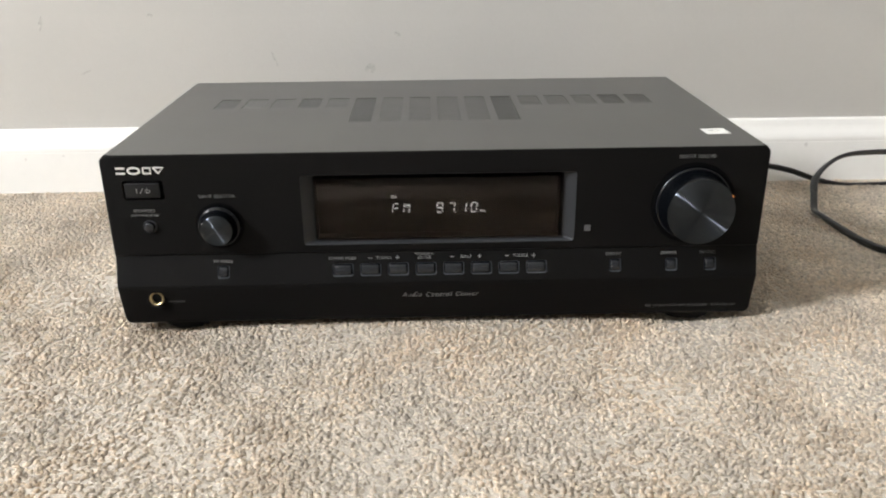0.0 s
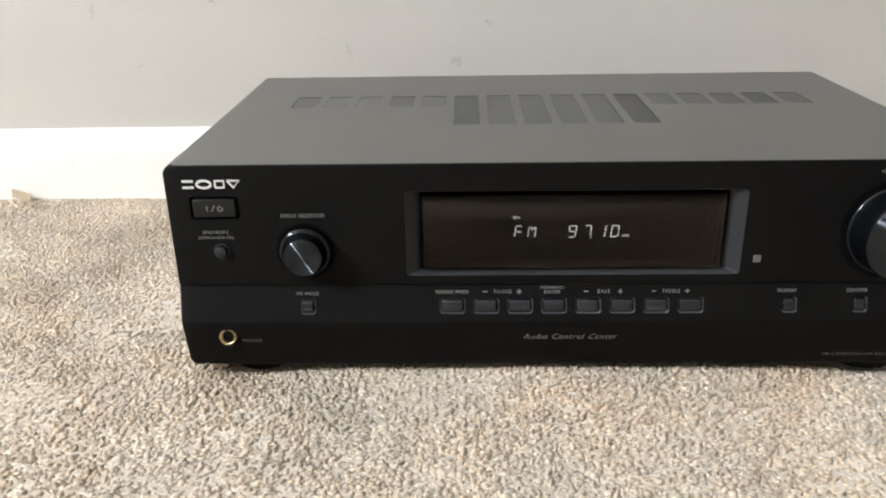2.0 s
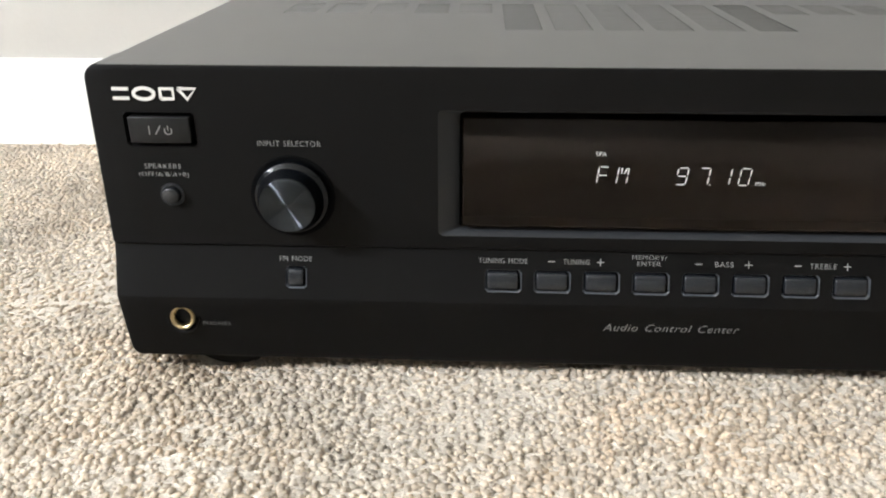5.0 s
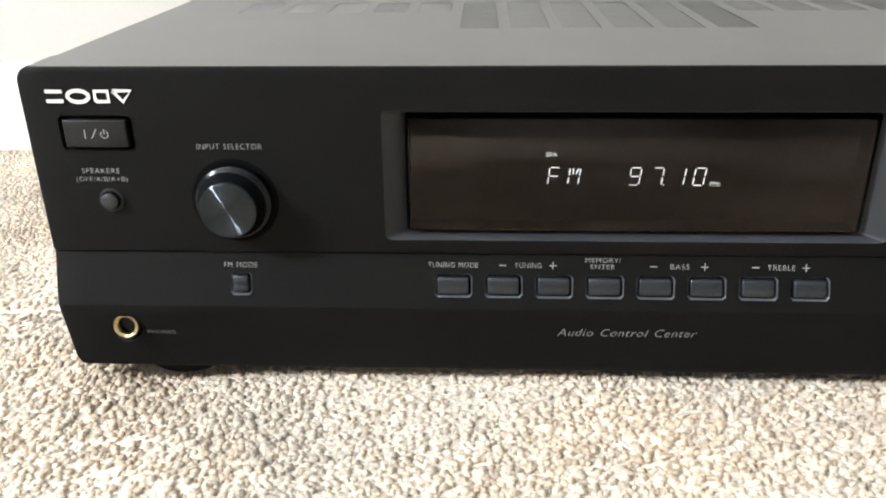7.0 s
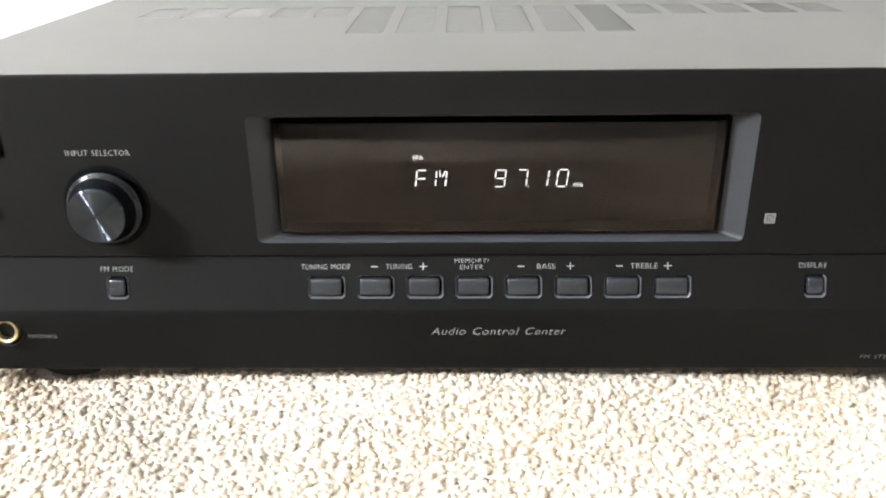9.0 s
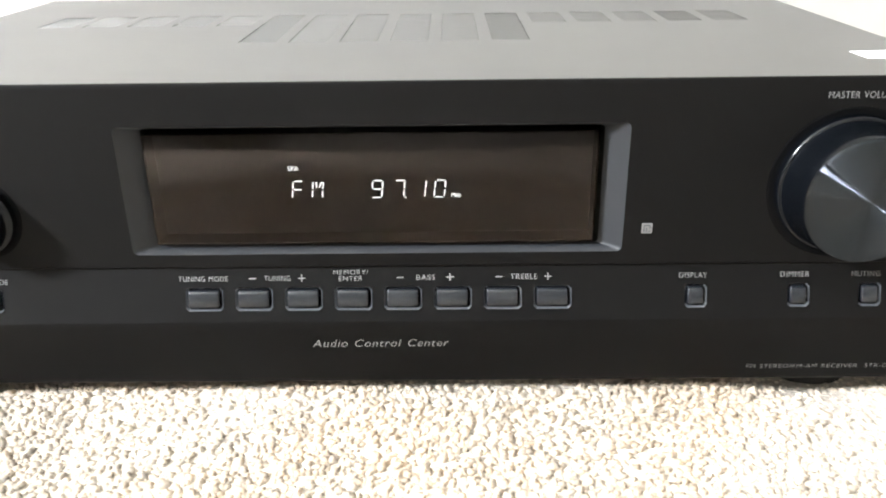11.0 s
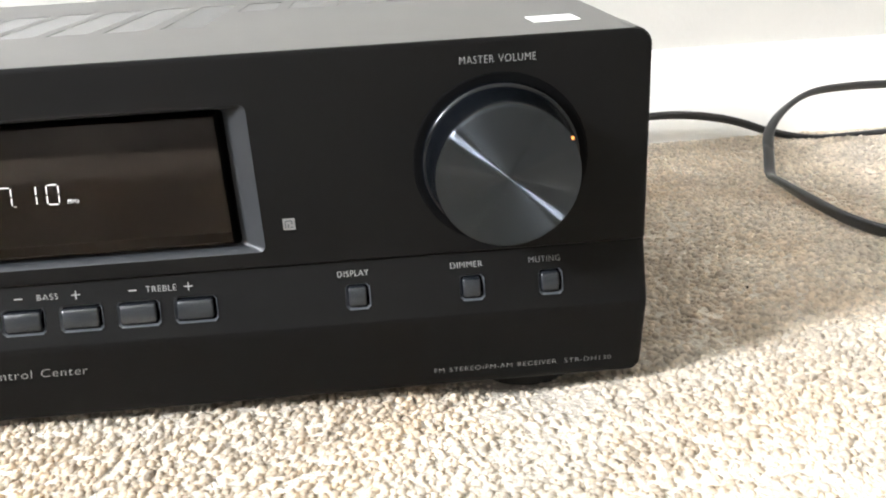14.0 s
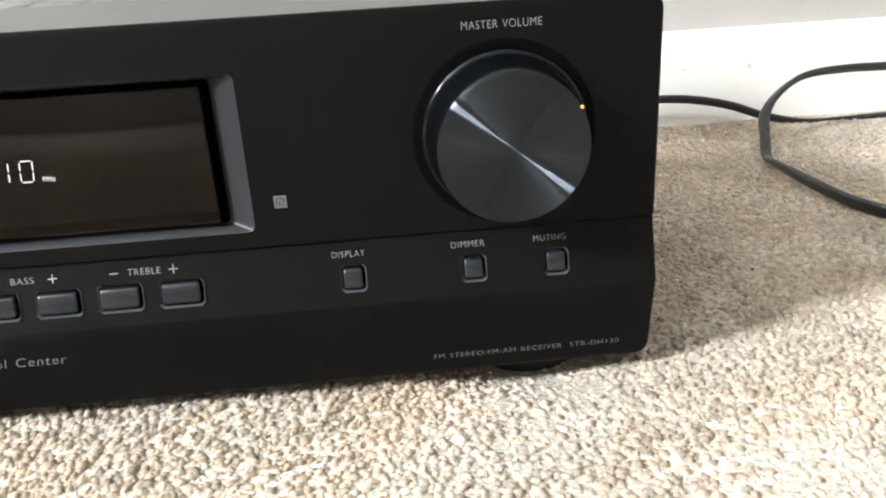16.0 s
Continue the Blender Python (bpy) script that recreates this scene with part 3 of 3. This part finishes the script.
# round speaker button
sx, sz = -0.1881, 0.0752
v, f = lathe([(0.0046, 0.0003), (0.0044, -0.0006), (0.0038, -0.0007), (0.0034, 0.0002)], 40, False)
part("button_ring", mesh_of("button_ring", v, f, BEZEL, True, 60), receiver, "", (sx, 0, sz))
v, f = lathe([(0.0032, 0.0005), (0.0032, -0.0018), (0.0030, -0.0023), (0.0026, -0.0025)], 40)
part("round_button", mesh_of("round_button", v, f, BUTTON, True, 50), receiver, "", (sx - 0.0001, 0, sz))

# headphone jack
jx, jz = -0.1896, 0.0250
jy = face_y(jz)
v, f = lathe([(0.0070, 0.0004), (0.0066, -0.0003), (0.0060, -0.0003), (0.0050, 0.0010)], 48, False)
jack = part("headphone_jack", mesh_of("jack_collar", v, f, PLASTIC, True, 60), receiver, "gold-rimmed headphone jack", (jx, jy, jz))
jack.rotation_euler = (radians(-10), 0, 0)
v, f = lathe([(0.0049, 0.0006), (0.0049, -0.0012), (0.0046, -0.0016), (0.0038, -0.0015), (0.0033, -0.0008), (0.0031, 0.0060)], 48, False)
part("gold_rim", mesh_of("gold_rim", v, f, GOLD, True, 50), jack, "gold plated rim")
v, f = lathe([(0.0032, 0.0075), (0.0031, 0.0022), (0.0001, 0.0022)], 32)
part("socket", mesh_of("socket", v, f, DARK), jack, "dark socket hole")


# ---- printing on the front ----
def printed(words, x0, x1, z0, z1, mat=PRINT, slant=0.0):
    zm = (z0 + z1) / 2
    if words.isupper():
        z0, z1 = zm - 0.44 * (z1 - z0), zm + 0.44 * (z1 - z0)
    me = finish(lettering(words, x0 / 1000, x1 / 1000, (z0 - zm) / 1000, (z1 - zm) / 1000, slant), mat, False)
    ob = part("printed_label", me, receiver, "", (0, face_y(zm / 1000) - 0.00025, zm / 1000))
    ob.rotation_euler = (math.atan2(-(face_y(zm / 1000 + 0.001) - face_y(zm / 1000 - 0.001)), 0.002), 0, 0)


printed("SPEAKERS", -197.1, -183.4, 85.3, 87.4)
printed("(OFF/A/B/A+B)", -199.6, -180.9, 81.7, 84.2)
printed("INPUT SELECTOR", -154.1, -131.0, 94.3, 96.6)
printed("FM MODE", -149.6, -137.2, 48.80, 51.00)
printed("PHONES", -182.1, -171.1, 21.2, 23.2, FAINT)
printed("TUNING MODE", -73.4, -55.0, 49.40, 51.60)
printed("TUNING", -41.5, -31.7, 49.40, 51.60)
printed("MEMORY/", -15.7, -2.8, 51.60, 53.50)
printed("ENTER", -13.7, -5.0, 49.30, 51.20)
printed("BASS", 15.1, 21.9, 49.40, 51.60)
printed("TREBLE", 49.9, 59.8, 49.40, 51.60)
printed("DISPLAY", 112.2, 122.4, 49.40, 51.60)
printed("DIMMER", 149.4, 160.0, 49.40, 51.60)
printed("MUTING", 175.5, 185.9, 49.40, 51.60, FAINT)
printed("MASTER VOLUME", 155.6, 178.8, 115.8, 118.4)
printed("Audio Control Center", -24.9, 27.2, 22.7, 26.2, PRINT, 0.25)
printed("FM STEREO/FM-AM RECEIVER", 141.9, 184.6, 10.4, 12.6, FAINT)
printed("STR-DH130", 187.4, 203.9, 10.4, 12.6, FAINT)
for x in (-45.9, 9.1, 45.7):
    printed("-", x - 1.3, x + 1.3, 50.25, 50.70)
for x in (-27.5, 27.5, 63.7):
    printed("+", x - 1.4, x + 1.4, 49.10, 51.90)

# maker's mark: four plain raised shapes
mark = part("maker_mark", strokes("maker_mark", [
    [(-0.2046, 0.1150), (-0.1986, 0.1150)], [(-0.2046, 0.1116), (-0.1986, 0.1116)],
    [(-0.1932 + 0.0037 * math.cos(a), 0.1133 + 0.0020 * math.sin(a)) for a in [2 * math.pi * k / 24 for k in range(25)]],
    [(-0.1872, 0.1115), (-0.1872, 0.1151), (-0.1826, 0.1151), (-0.1826, 0.1115), (-0.1872, 0.1115)],
    [(-0.1808, 0.1152), (-0.1744, 0.1152), (-0.1776, 0.1114), (-0.1808, 0.1152)]], 0.0013, SILVER), receiver, "plain silver maker's mark", (0, -0.0004, 0))

# sensor emblem: small square with bars
part("sensor_emblem", mesh_bm("sensor_emblem", box(0.0968, 0.1006, -0.0003, 0.0005, 0.0673, 0.0711), EMBLEM, False), receiver, "small grey square emblem")
part("sensor_emblem", strokes("emblem_bars", [[(0.0976, 0.0680), (0.0976, 0.0704)], [(0.0976, 0.0704), (0.0997, 0.0704)], [(0.0997, 0.0704), (0.0997, 0.0692)], [(0.0985, 0.0680), (0.0985, 0.0694)], [(0.0991, 0.0682), (0.0999, 0.0682)]], 0.00035, RIM), receiver, "", (0, -0.0005, 0))

# ---- cover, vents and feet ----
VENT_X = [-0.0004 + 0.022 * (k - 7.5) for k in range(16)]
VENTS = [(x - 0.0082, x + 0.0082, 0.0858 if 5 <= k <= 10 else 0.1352, 0.1685) for k, x in enumerate(VENT_X)]


def top_cover():
    side, r = 0.2140, 0.0016
    xs = sorted({round(v, 6) for h in VENTS for v in h[:2]} | {-side + r, side - r})
    ys = sorted({PANEL_BACK, BACK} | {h[k] for h in VENTS for k in (2, 3)})
    verts, faces = [], []
    n = len(ys)
    for x in xs:
        verts += [(x, y, TOP) for y in ys]
    for i in range(len(xs) - 1):
        for j in range(n - 1):
            cx, cy = (xs[i] + xs[i + 1]) / 2, (ys[j] + ys[j + 1]) / 2
            if not any(h[0] < cx < h[1] and h[2] < cy < h[3] for h in VENTS):
                faces.append((i * n + j, (i + 1) * n + j, (i + 1) * n + j + 1, i * n + j + 1))
    for s in (-1, 1):
        prof = [(s * (side - r + r * math.sin(a)), TOP - r + r * math.cos(a)) for a in [radians(d) for d in (0, 22, 45, 68, 90)]] + [(s * side, 0.006)]
        base = len(verts)
        for x, z in prof:
            verts += [(x, PANEL_BACK, z), (x, BACK, z)]
        for i in range(len(prof) - 1):
            q = (base + 2 * i, base + 2 * i + 1, base + 2 * i + 3, base + 2 * i + 2)
            faces.append(q if s < 0 else q[::-1])
    base = len(verts)
    verts += [(-side, BACK, 0.006), (side, BACK, 0.006), (side, BACK, TOP - r), (side - r, BACK, TOP), (-side + r, BACK, TOP), (-side, BACK, TOP - r), (-side, PANEL_BACK, 0.006), (side, PANEL_BACK, 0.006)]
    faces += [tuple(range(base, base + 6))[::-1], (base, base + 1, base + 7, base + 6)]
    return mesh_of("top_cover", verts, faces, COVER, True, 30)


cover = part("top_cover", top_cover(), receiver, "black painted steel cover with slotted vents")
part("chassis", mesh_bm("chassis", box(-0.209, 0.209, 0.026, 0.240, 0.008, 0.108), DARK), receiver, "dark chassis under the vents")


def louvre(half):
    return mesh_bm("slat", box(-0.0082, 0.0082, -half, half, -0.0012, -0.0001, 0.0002, 1), COVER, False)


broad, narrow = louvre(0.0011), louvre(0.0007)
for k, (x0, x1, y0, y1) in enumerate(VENTS):
    count = round((y1 - y0) / 0.0042)
    for i in range(count):
        part("slat", narrow if k in (0, 3, 5, 10, 14) else broad, cover, "", ((x0 + x1) / 2, y0 + (i + 0.5) * (y1 - y0) / count, TOP))

st = part("sticker", mesh_bm("sticker", box(-0.0081, 0.0081, -0.0072, 0.0072, 0, 0.00025), PAPER, False), receiver, "small white paper sticker", (0.1920, 0.0425, TOP + 0.0001))
st.rotation_euler = (0, 0, radians(3))
part("sticker_line", strokes("sticker_line", [[(-0.005, 0), (-0.001, 0)], [(0.001, 0), (0.004, 0)]], 0.0006, FAINT), st, "", (0, 0.001, 0.0004)).rotation_euler = (radians(90), 0, 0)
for x in (-0.179, 0.178):
    for y in (0.036, 0.210):
        v, f = lathe([(0.020, 0.0), (0.022, -0.002), (0.022, -0.016), (0.020, -0.017)], 40)
        foot = part("foot", mesh_of("foot", v, f, RUBBER), receiver, "round black foot", (x, y, 0.009))
        foot.rotation_euler = (radians(90), 0, 0)


# ---- power cord ----
def smooth_path(pts, per=14):
    out, p = [], [Vector(q) for q in pts]
    p = [p[0] * 2 - p[1]] + p + [p[-1] * 2 - p[-2]]
    for i in range(1, len(p) - 2):
        a, b, c, d = p[i - 1:i + 3]
        for k in range(per):
            t = k / per
            out.append(0.5 * ((2 * b) + (c - a) * t + (2 * a - 5 * b + 4 * c - d) * t * t + (3 * b - a - 3 * c + d) * t**3))
    return out + [p[-2]]


def cord_mesh(pts, w, h, twist):
    path = smooth_path(pts)
    verts, faces, ring = [], [], 16
    for i, q in enumerate(path):
        d = (path[min(i + 1, len(path) - 1)] - path[max(i - 1, 0)]).normalized()
        s = d.cross(Vector((0, 0, 1))).normalized()
        u = s.cross(d)
        a0 = twist(i / len(path))
        for k in range(ring):
            a = 2 * math.pi * k / ring
            pinch = 1 - 0.22 * math.exp(-((math.cos(a)) / 0.3) ** 2)
            x, y = w / 2 * math.cos(a), h / 2 * math.sin(a) * pinch
            x, y = x * math.cos(a0) - y * math.sin(a0), x * math.sin(a0) + y * math.cos(a0)
            verts.append(q + s * x + u * y)
    for i in range(len(path) - 1):
        for k in range(ring):
            a, b = i * ring + k, i * ring + (k + 1) % ring
            faces.append((a, b, b + ring, a + ring))
    faces += [tuple(range(ring))[::-1], tuple(range(len(verts) - ring, len(verts)))]
    return mesh_of("power_cord", verts, faces, CORD, True, 70)


CORD_PATH = [(0.13, 0.245, 0.040), (0.17, 0.285, 0.034), (0.235, 0.325, 0.018), (0.300, 0.335, 0.0105), (0.335, 0.335, 0.0100), (0.360, 0.335, 0.0075), (0.385, 0.334, 0.0020), (0.412, 0.333, -0.0075),
             (0.443, 0.333, -0.0140), (0.480, 0.333, -0.0140), (0.540, 0.333, -0.0125), (0.64, 0.333, -0.010), (0.72, 0.325, 0.004), (0.70, 0.318, 0.022), (0.60, 0.318, 0.027),
             (0.500, 0.314, 0.0270), (0.455, 0.309, 0.0285), (0.4215, 0.301, 0.0275), (0.399, 0.291, 0.0190), (0.3855, 0.280, 0.0080), (0.3765, 0.258, -0.002), (0.3695, 0.238, -0.0085),
             (0.3665, 0.217, -0.0066), (0.3670, 0.177, -0.0052), (0.3720, 0.142, -0.0048), (0.3855, 0.121, -0.0045), (0.430, 0.099, -0.003), (0.52, 0.095, -0.002), (0.68, 0.14, -0.004)]
tagged(new("power_cord", cord_mesh(CORD_PATH, 0.0074, 0.0046, lambda u: radians(55) * math.sin(u * 9) if u < 0.7 else radians(20 + 58 * min(max((u - 0.75) / 0.06, 0), 1)))), "black flat twin power cord looped on the carpet by the wall", "power cord")

# ---- small litter ----
bm = box(-0.009, 0.009, -0.0004, 0.0004, -0.004, 0.004, 0.0002, 1)
for v in bm.verts:
    v.co.z += 0.05 * v.co.x**2 / 0.01 - 0.25 * v.co.x
    v.co.y += 0.3 * v.co.z
tagged(new("paper_scrap", mesh_bm("paper_scrap", bm, SCRAP)), "small tan torn scrap against the baseboard", "scrap").location = (-0.490, 0.343, -0.0085)
bm = bmesh.new()
bmesh.ops.create_icosphere(bm, subdivisions=1, radius=0.0007)
tagged(new("crumb", mesh_bm("crumb", bm, CRUMB)), "tiny dark crumb on the carpet", "crumb").location = (0.284, 0.071, -0.0022)
